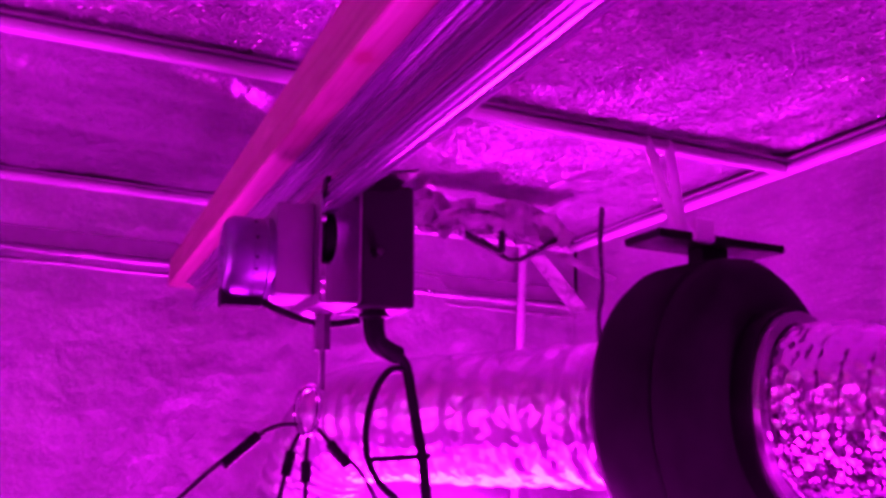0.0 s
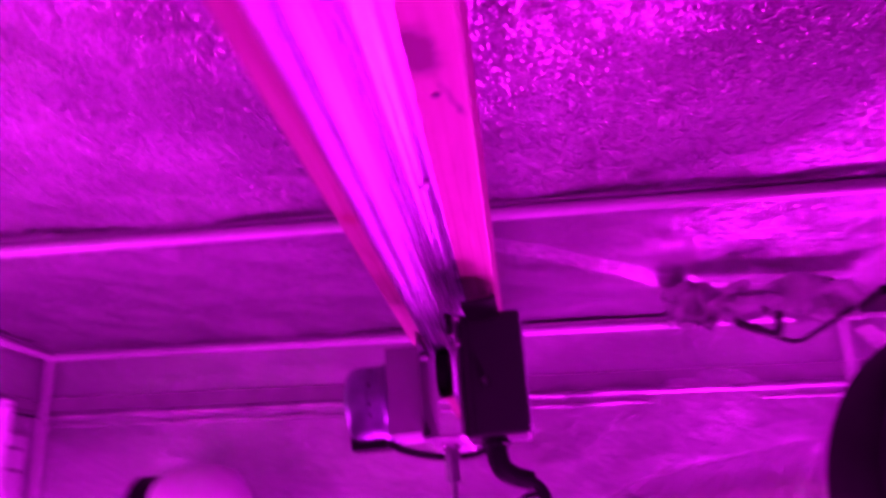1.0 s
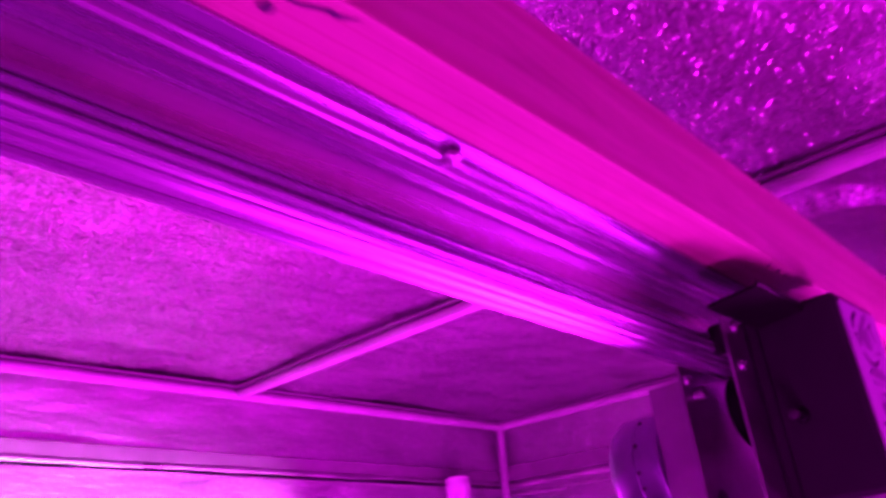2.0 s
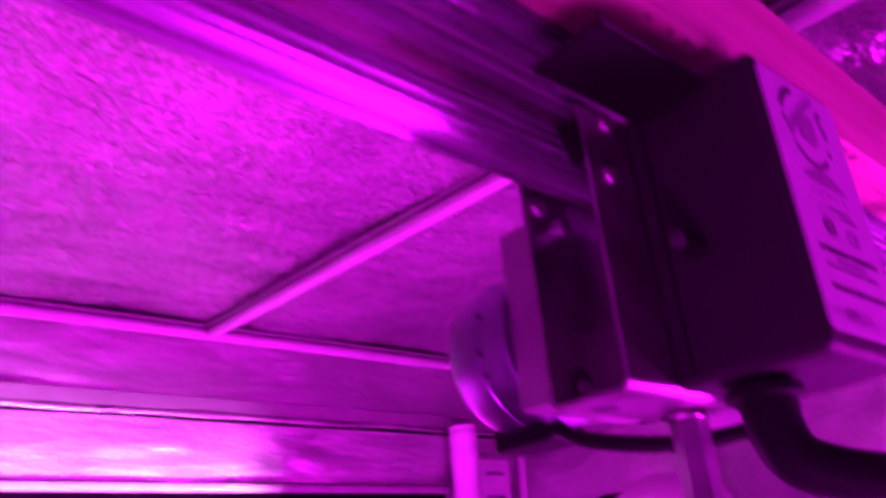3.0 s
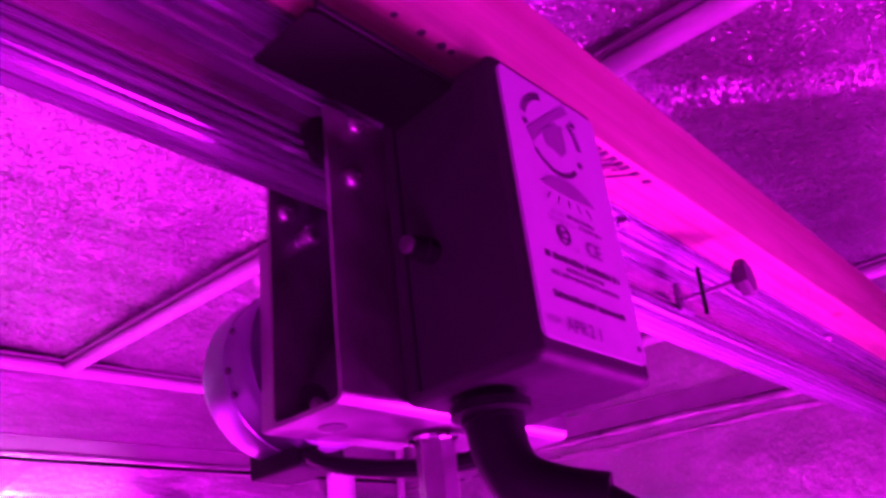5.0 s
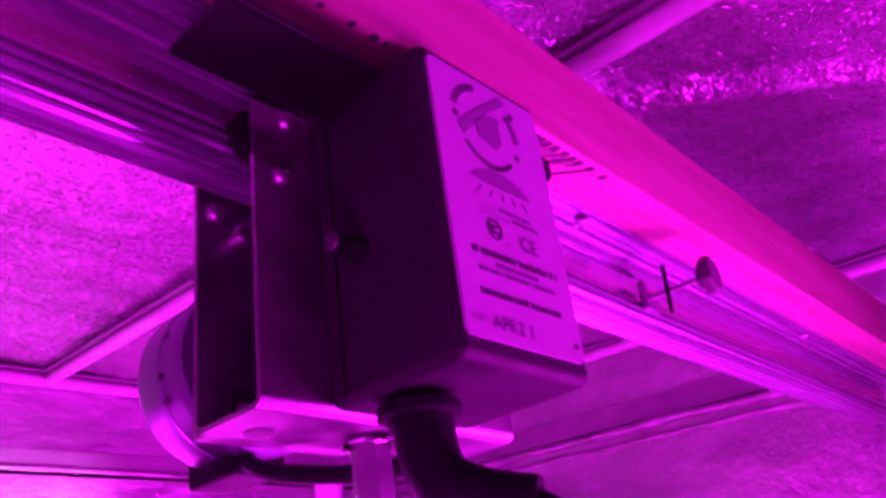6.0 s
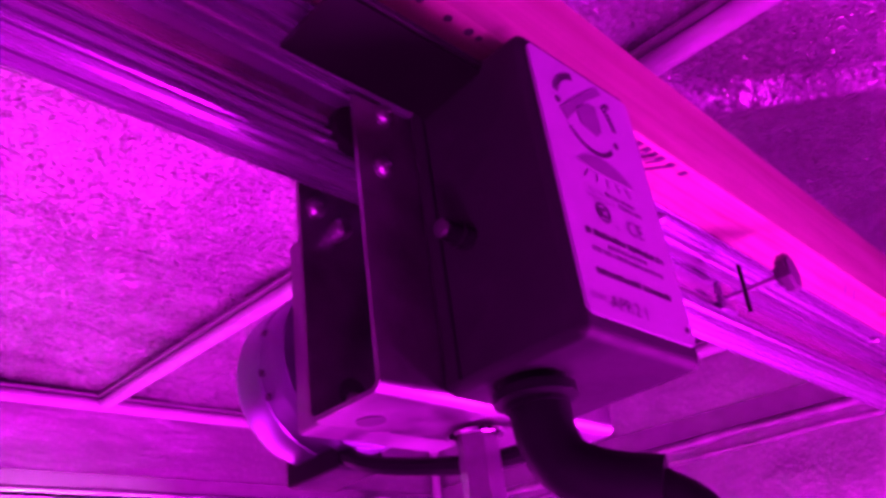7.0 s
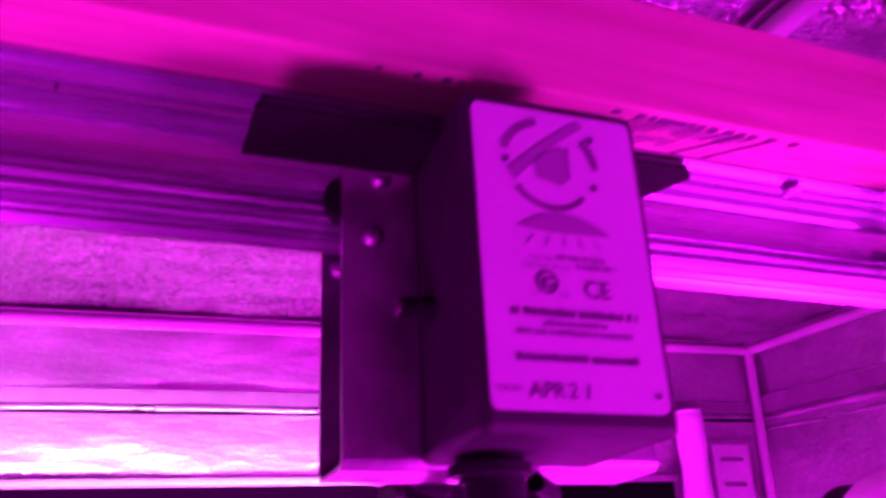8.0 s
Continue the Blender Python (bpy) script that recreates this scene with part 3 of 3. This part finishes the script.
inked(dome + [(0.036, -0.0556), (0.026, -0.0553)], GREY_INK, label)
for k in range(5):
    x = 0.022 + 0.0065 * k
    inked([(x, -0.0572), (x + 0.0003, -0.0572), (x - 0.003 + 0.0016 * k + 0.0003, -0.0612), (x - 0.003 + 0.0016 * k, -0.0612)], GREY_INK, label)
word("Cat. No.", 0.0195, -0.0678, 0.0030, GREY_INK, label)
bars(0.0315, 0.0520, -0.0668, 0.0020, GREY_INK, label, 1)
word("120 VAC 60 HZ", 0.0165, -0.0712, 0.0030, GREY_INK, label)
bars(0.0395, 0.0560, -0.0700, 0.0020, GREY_INK, label, 2)
part("print", ring((0.0260, 0.0004, -0.0765), (0, -1, 0), 0.0046, 0.0037, 0.0012), INK, label)
inked([(0.0238, -0.0746), (0.0282, -0.0746), (0.0282, -0.0755), (0.0250, -0.0755), (0.0250, -0.0774), (0.0282, -0.0774), (0.0282, -0.0786), (0.0238, -0.0786)], INK, label)
word("CE", 0.0412, -0.0815, 0.0098, INK, label)
word("C", 0.0195, -0.0825, 0.0030, GREY_INK, label)
word("US", 0.0313, -0.0825, 0.0030, GREY_INK, label)
bars(0.0100, 0.0630, -0.0900, 0.0030, INK, label, 3)
bars(0.0230, 0.0500, -0.0938, 0.0021, GREY_INK, label, 4)
bars(0.0120, 0.0600, -0.0973, 0.0021, GREY_INK, label, 5)
bars(0.0110, 0.0610, -0.1072, 0.0028, INK, label, 6)
word("DOM:", 0.0025, -0.1190, 0.0038, GREY_INK, label)
word("APR", 0.0147, -0.1205, 0.0080, INK, label)
word("2", 0.0300, -0.1205, 0.0080, INK, label)
word("1", 0.0362, -0.1205, 0.0080, INK, label)
part("rivet", lathe((W - 0.0045, 0, -0.1185), (0, -1, 0), [(0, 0.0012), (0.0008, 0.0012), (0.001, 0)], 10), INK, label)

def dome_screw(place, axis, r):
    """A rounded pan head on a thin washer, with a cross recess as a dimple."""
    b = lathe(place, axis, [(0, r * 1.1), (0.0005, r * 1.1), (0.0006, r), (r * 0.3, r * 0.98), (r * 0.55, r * 0.82), (r * 0.72, r * 0.5), (r * 0.75, r * 0.22), (r * 0.5, r * 0.15), (r * 0.5, 0)], 24)
    return part("screw", b, STEEL, mover)


# folded steel bracket round the rail
BX0, BX1, PF, PB, BT, BZ = -0.0354, 0.1125, 0.0715, 0.1160, 0.0022, -0.1344
def bend(y, z, r, a0, a1):
    """An arc of the folded sheet's section, from angle a0 to a1."""
    return [(y + r * math.cos(radians(a0 + (a1 - a0) * k / 5)), z + r * math.sin(radians(a0 + (a1 - a0) * k / 5))) for k in range(6)]


RB = 0.0055
section = [(PF, 0.004)] + bend(PF + RB, BZ + RB, RB, 180, 270) + bend(PB - RB, BZ + RB, RB, 270, 360) + [(PB, -0.016), (PB - BT, -0.016)]
section += bend(PB - RB, BZ + RB, RB - BT, 360, 270) + bend(PF + RB, BZ + RB, RB - BT, 270, 180) + [(PF + BT, 0.004)]
part("bracket", prism(section, BX0, BX1), STEEL, mover, "folded zinc-plated steel bracket")
for x, z in ((-0.0175, -0.001), (-0.0215, -0.031), (0.098, -0.005), (0.098, -0.032)):
    dome_screw((x, PF, z), (0, -1, 0), 0.0052)
dome_screw((-0.0265, PB - BT, -0.0308), (0, -1, 0), 0.0052)
part("axle_bolt", lathe((-0.0165, PB - BT, -0.0415), (0, -1, 0), [(0, 0.0046), (0.004, 0.0046), (0.0044, 0.0052), (0.0075, 0.0050), (0.0088, 0.0038), (0.0092, 0.0022), (0.0092, 0)], 20), STEEL, mover, "bright axle bolt end")
part("slot", lathe((-0.013, PB - BT - 0.0001, -0.119), (0, -1, 0), [(0, 0.0072), (0.0004, 0.0072), (0.0004, 0)], 20), INK, mover)
dome_screw((-0.013, PB - BT - 0.0004, -0.1225), (0, -1, 0), 0.0042)
# drive wheel that runs under the rail, between the two plates
part("drive_wheel", lathe((0.030, 0.0860, -0.0530), (0, 1, 0), [(0, 0), (0, 0.008), (0.001, 0.012), (0.001, 0.026), (0.003, 0.0285), (0.0135, 0.0285), (0.0155, 0.026), (0.0155, 0.012), (0.0165, 0.008), (0.0165, 0)], 40), RUBBER, mover, "black rubber drive wheel")
part("slot", lathe((-0.015, 0.1015, BZ - 0.0001), (0, 0, -1), [(0, 0.0062), (0.0003, 0.0062), (0.0003, 0)], 20), INK, mover)
# wheels on the rail's lower flange
for x in (-0.0315, 0.098):
    for y in (0.0745, 0.1035):
        part("wheel", lathe((x, y, -0.0115), (0, 1, 0), [(0, 0), (0, 0.0095), (0.001, 0.0115), (0.007, 0.0115), (0.008, 0.0095), (0.008, 0)], 24), PAINTED, mover, "black running wheel")
# black trip plate under the rail's top flange
part("trip_plate", plate([(-0.0825, 0.0590), (-0.0815, 0.0262), (-0.078, 0.024), (0.120, 0.024), (0.1245, 0.0275), (0.1265, 0.031), (0.108, 0.0590)], -0.0015, 0.0012, 0.09), PAINTED, mover, "black steel trip plate")
part("trip_plate_lip", block((-0.080, 0.0225, 0.0), (0.118, 0.0245, 0.004), 0.0006, 1), PAINTED, mover)
# plunger on the side of the box
part("plunger", lathe((HX0, 0.046, -0.0735), (-1, 0, 0), [(0, 0.0054), (0.006, 0.0054), (0.0065, 0.0046), (0.014, 0.0046), (0.014, 0)], 16), RUBBER, mover, "short black plunger")
part("plunger_tip", lathe((HX0 - 0.014, 0.046, -0.0735), (-1, 0, 0), [(0, 0.0040), (0.0008, 0.0042), (0.002, 0.0036), (0.0024, 0.002), (0.0024, 0)], 16), CHARCOAL, mover, "dark grey plunger tip")
# gear motor behind the bracket
part("gearbox", block((-0.012, PB, -0.124), (0.075, 0.156, -0.026), 0.002, 2), GEAR, mover, "grey cast gearbox")
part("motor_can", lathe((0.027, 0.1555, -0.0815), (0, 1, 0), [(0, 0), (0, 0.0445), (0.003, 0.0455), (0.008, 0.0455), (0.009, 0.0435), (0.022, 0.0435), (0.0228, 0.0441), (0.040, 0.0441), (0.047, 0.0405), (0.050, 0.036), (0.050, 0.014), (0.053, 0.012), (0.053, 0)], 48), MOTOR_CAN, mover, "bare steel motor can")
for k in (128, 160, 188, 204):
    c, w = math.cos(radians(k)), math.sin(radians(k))
    part("can_slot", rod((0.027 + 0.0425 * c, 0.1755, -0.0815 + 0.0425 * w), (0.027 + 0.0446 * c, 0.1755, -0.0815 + 0.0446 * w), 0.0019, 8), INK, mover)
part("terminal_block", block((0.016, 0.163, -0.134), (0.046, 0.206, -0.112), 0.003, 2), RUBBER, mover, "black terminal block")
part("motor_lead", sweep([(0.022, 0.166, -0.126), (0.020, 0.145, -0.137), (0.030, 0.118, -0.1445), (0.046, 0.098, -0.1465), (0.056, 0.072, -0.145), (0.040, 0.052, -0.142)], 0.0042, 10), RUBBER, mover, "thin black motor lead")
# cord grip, elbow and cord
part("cord_grip", lathe((0.016, 0.042, HZ0 + 0.002), (0, 0, -1), [(0, 0.0135), (0.006, 0.0135), (0.006, 0.0165), (0.010, 0.0165), (0.011, 0.0125), (0.013, 0.0125), (0.013, 0)], 24), RUBBER, mover, "black cord grip")
part("cord_elbow", sweep([(0.0175, 0.042, -0.140), (0.0176, 0.041, -0.156), (0.020, 0.036, -0.1680), (0.027, 0.0235, -0.1755), (0.035, 0.0075, -0.1805)], lambda t: 0.0122 - 0.0018 * t, 16), RUBBER, mover, "moulded black cord elbow")
part("power_cord", sweep([(0.0345, 0.009, -0.180), (0.039, -0.003, -0.192), (0.042, -0.010, -0.218), (0.044, -0.018, -0.26), (0.045, -0.027, -0.31), (0.045, -0.032, -0.40), (0.044, -0.032, -0.6)], 0.0062, 12), RUBBER, mover, "black power cord hanging down")
part("cord_loop", sweep([(0.040, -0.004, -0.196), (0.040, 0.016, -0.198), (0.041, 0.033, -0.222), (0.042, 0.042, -0.262), (0.042, 0.038, -0.297), (0.042, 0.018, -0.328), (0.044, -0.028, -0.36)], 0.0040, 10), RUBBER, mover, "loop of the black cord")
part("cord_tie", rod((0.042, 0.039, -0.294), (0.045, -0.034, -0.292), 0.0034, 10), RUBBER, mover, "black cord tie")
# hanger: hexagonal coupling nut under the base
part("coupling_nut", lathe((0.038, 0.094, BZ), (0, 0, -1), [(0, 0.0095), (0.003, 0.0095), (0.003, 0.0092), (0.042, 0.0092), (0.042, 0)], 6), STEEL, mover, "bright hexagonal coupling nut")
part("star_washer", lathe((0.038, 0.094, BZ - 0.0015), (0, 0, -1), [(0, 0.008)] + [(0.0003 + 0.0001 * (k % 2), 0.0125 - 0.0012 * (k % 2)) for k in range(3)] + [(0.0018, 0.0122), (0.0022, 0.0095)], 18), CHROME, mover, "toothed bright washer")
part("eye_bolt", rod((0.038, 0.094, BZ - 0.04), (0.038, 0.094, BZ - 0.085), 0.0035, 10), STEEL, mover)

# ---- hanging hardware ----
hook = thing("carabiner", "steel snap hook hanging under the light mover", "carabiner")
part("body", sweep([(0.03, 0.088, -0.222), (0.03, 0.102, -0.228), (0.03, 0.106, -0.25), (0.03, 0.097, -0.272), (0.03, 0.084, -0.262), (0.03, 0.082, -0.236), (0.03, 0.088, -0.222)], 0.0035, 8), CHROME, hook)
ropes = [((0.03, 0.100, -0.262), (0.02, 0.146, -0.275), (0.0, 0.24, -0.36), (-0.1, 0.45, -0.6)),
         ((0.03, 0.098, -0.268), (0.03, 0.108, -0.29), (0.02, 0.122, -0.36), (0.0, 0.16, -0.6)),
         ((0.03, 0.092, -0.268), (0.035, 0.09, -0.30), (0.04, 0.086, -0.36), (0.05, 0.08, -0.6)),
         ((0.03, 0.086, -0.262), (0.035, 0.066, -0.28), (0.04, 0.004, -0.345), (0.08, -0.12, -0.6))]
for pts in ropes:
    r = thing("rope_hanger", "thin black rope ratchet hanger spreading down from the hook", "rope hanger", group="rope hangers")
    part("rope", sweep(pts, 0.0026, 8), ROPE, r)
    a, b = Vector(pts[1]), Vector(pts[2])
    part("ratchet", sweep([a, a.lerp(b, 0.35)], 0.0058, 8, 0), RUBBER, r, "black ratchet body")

# ---- filter, ducts and straps ----
fan = thing("carbon_filter", "fat black filter drum hung by a white strap", "filter")
FC = tent(0.223, -0.606, -0.212)
AX = (TENT @ Vector((-0.93, -0.36, 0.03))).normalized()
part("drum", lathe(FC - AX * 0.115, AX, [(0, 0), (0, 0.13), (0.008, 0.20), (0.02, 0.226), (0.04, 0.237), (0.105, 0.241), (0.128, 0.240), (0.133, 0.235), (0.139, 0.240), (0.168, 0.235), (0.188, 0.216), (0.200, 0.185), (0.203, 0.15), (0.203, 0)], 64), FILTER_CLOTH, fan, "", 75)
part("hanger_plate", slab((0.20, -0.705, 0.049), (0.30, -0.461, 0.064), 0.004), PAINTED, fan, "black hanger plate")
part("hanger_stem", slab((0.225, -0.61, 0.015), (0.265, -0.56, 0.05), 0.003), PAINTED, fan)
part("flange", ring(FC + AX * 0.088, AX, 0.152, 0.13, 0.028, 48), PAINTED, fan)
part("flange_ring", ring(FC + AX * 0.116, AX, 0.146, 0.13, 0.012, 48), HEM, fan, "pale metal flange ring")
strap = thing("hanging_strap", "white webbing strap looped over the ceiling pole", "strap")
for v0, v1 in ((-0.585, -0.540), (-0.63, -0.548)):
    part("webbing", sweep([tent(0.428, v0, 0.306), tent(0.412, v0, 0.28), tent(0.335, v0 * 0.5 + v1 * 0.5, 0.17), tent(0.255, v1, 0.062)], 0.0105, 8, 6, None, 0.15), WEBBING, strap)
part("buckle", slab((0.186, -0.556, 0.046), (0.199, -0.520, 0.084), 0.004), WEBBING, strap)


def duct(name, pts, r, pitch, mat, label, ribs=0.026):
    line = spline(pts, 40)
    total = sum((b - a).length for a, b in zip(line, line[1:]))
    count = int(total / pitch)
    d = thing(name, label, "duct")
    part("foil_hose", sweep(pts, lambda t: r * (0.975 + ribs * math.cos(2 * math.pi * (count * t + 0.35 * noise.noise(Vector((t * 9, 2, 0))))) + 0.022 * noise.noise(Vector((t * 40, 0, 0)))), 48, 60), mat, d)
    for k in (0.012, 0.985):
        i = int(k * (len(line) - 1))
        part("clamp", ring(line[i], line[i + 1] - line[i], r * 1.03, r * 0.9, 0.012, 48), PAINTED, d, "dark clamp band")
    return d


duct("flexible_duct", [FC - AX * 0.11, FC - AX * 0.22, tent(0.66, -0.385, -0.235), tent(0.93, -0.25, -0.250), tent(1.08, -0.185, -0.29), tent(1.18, -0.15, -0.45), tent(1.2, -0.14, -0.75)], 0.130, 0.044, RIBBED, "ribbed silver foil duct running from the drum to the wall")
duct("flexible_duct", [FC + AX * 0.108, FC + AX * 0.20, FC + AX * 0.38 + Vector((0, 0, -0.02)), FC + AX * 0.65 + Vector((0, -0.02, -0.12))], 0.130, 0.045, FOIL, "crinkled silver foil duct leaving the black drum", 0.006)

# pale drum on the far wall
drum = thing("filter_drum", "pale cloth-wrapped filter drum with a black end by the tent wall", "filter")
DC = tent(1.16, 0.93, -0.178)
part("drum", lathe(DC - TENT @ Vector((0.0, 0.16, 0)), TENT @ Vector((0, -1, 0)) * -1, [(0, 0), (0.004, 0.04), (0.02, 0.08), (0.05, 0.11), (0.09, 0.124), (0.16, 0.126), (0.20, 0.115), (0.23, 0.10), (0.23, 0)], 40), WHITE_CLOTH, drum)
part("end_cap", lathe(DC + TENT @ Vector((0, 0.07, 0)), TENT @ Vector((0, 1, 0)), [(0, 0), (0, 0.098), (0.06, 0.098), (0.075, 0.08), (0.08, 0.04), (0.08, 0)], 40), PAINTED, drum, "black end cap")

# rolled door flap beside the doorway
flap = thing("rolled_door_flap", "rolled shiny mylar door flap hanging beside the doorway", "door flap")
bm = sweep([tent(1.112, 1.475, 0.125), tent(1.112, 1.472, 0.06), tent(1.11, 1.468, -0.3), tent(1.115, 1.468, -1.0), tent(1.11, 1.47, -2.2)], lambda t: 0.034 + 0.006 * noise.noise(Vector((t * 14, 3, 1))), 20, 12)
part("roll", bm, WHITE_FILM, flap)

# crumpled plastic on the ceiling by the corner
film = thing("crumpled_film", "crumpled clear plastic film tied with dark cord under the ceiling", "plastic film")
bm = bmesh.new()
grid = []
for i in range(41):
    row = []
    for j in range(21):
        a, b = i / 40, j / 20
        p = Vector((0.98 - 0.09 * b, -0.275 - 0.41 * a, 0.300 - 0.12 * b - 0.03 * math.sin(math.pi * b) * math.sin(math.pi * a) ** 0.7))
        p += Vector((noise.noise(p * 27), noise.noise(p * 27 + Vector((7, 0, 0))), noise.noise(p * 27 + Vector((0, 9, 0))))) * 0.036
        row.append(bm.verts.new(TENT @ p))
    grid.append(row)
for i in range(40):
    for j in range(20):
        bm.faces.new((grid[i][j], grid[i + 1][j], grid[i + 1][j + 1], grid[i][j + 1]))
bmesh.ops.solidify(bm, geom=bm.faces[:], thickness=0.002)
part("sheet", bm, FILM, film)
part("tie_cord", sweep([tent(0.93, -0.40, 0.20), tent(0.87, -0.43, 0.165), tent(0.86, -0.46, 0.15), tent(0.88, -0.44, 0.17), tent(0.86, -0.48, 0.145), tent(0.9, -0.5, 0.2)], 0.009, 8), ROPE, film)
part("tie_cord", sweep([tent(0.90, -0.42, 0.175), tent(0.88, -0.47, 0.15), tent(0.87, -0.52, 0.13), tent(0.89, -0.58, 0.16), tent(0.93, -0.66, 0.21)], 0.006, 8), ROPE, film, "dark tie cord")

# black belt beside the drum, from the ceiling's edge pole
belt = thing("hanging_belt", "thin black belt hanging beside the filter drum", "belt")
part("belt", sweep([tent(0.90, -0.772, 0.30), tent(0.90, -0.768, 0.20), tent(0.895, -0.772, 0.10), tent(0.90, -0.766, 0.02), tent(0.895, -0.77, -0.06)], lambda t: 0.010 + 0.004 * noise.noise(Vector((t * 9, 1, 5))), 8, 6, None, 0.4), ROPE, belt)

# stitched vent panel on the wall by the corner
vent = thing("vent_panel", "stitched mylar vent panel on the wall by the corner pole", "vent panel")
part("panel", slab((1.18, NORTH - 0.010, -0.42), (1.315, NORTH - 0.004, 0.062), 0.003), MYLAR_WALL, vent)
for lo, hi in (((1.18, NORTH - 0.014, 0.05), (1.315, NORTH - 0.008, 0.064)), ((1.18, NORTH - 0.014, -0.42), (1.193, NORTH - 0.008, 0.05)), ((1.302, NORTH - 0.014, -0.42), (1.315, NORTH - 0.008, 0.05)),
               ((1.215, NORTH - 0.014, -0.05), (1.28, NORTH - 0.008, -0.04)), ((1.215, NORTH - 0.014, 0.01), (1.28, NORTH - 0.008, 0.02))):
    part("stitched_edge", slab(lo, hi, 0.002), HEM, vent)

# loose fold of wall film in the corner behind the drum
fold = thing("loose_film_fold", "loose diagonal fold of silvery film in the tent corner", "film fold")
part("fold", fabric((1.345, -0.785, 0.25), (-0.035, -0.035, 0.01), (-0.06, -0.12, -0.165), 10, 26, 0.012, 9.0, 41), FILM, fold)
part("fold", fabric((1.345, -0.86, 0.27), (-0.05, -0.02, 0.0), (-0.22, -0.05, -0.11), 8, 26, 0.014, 9.0, 43), FILM, fold)
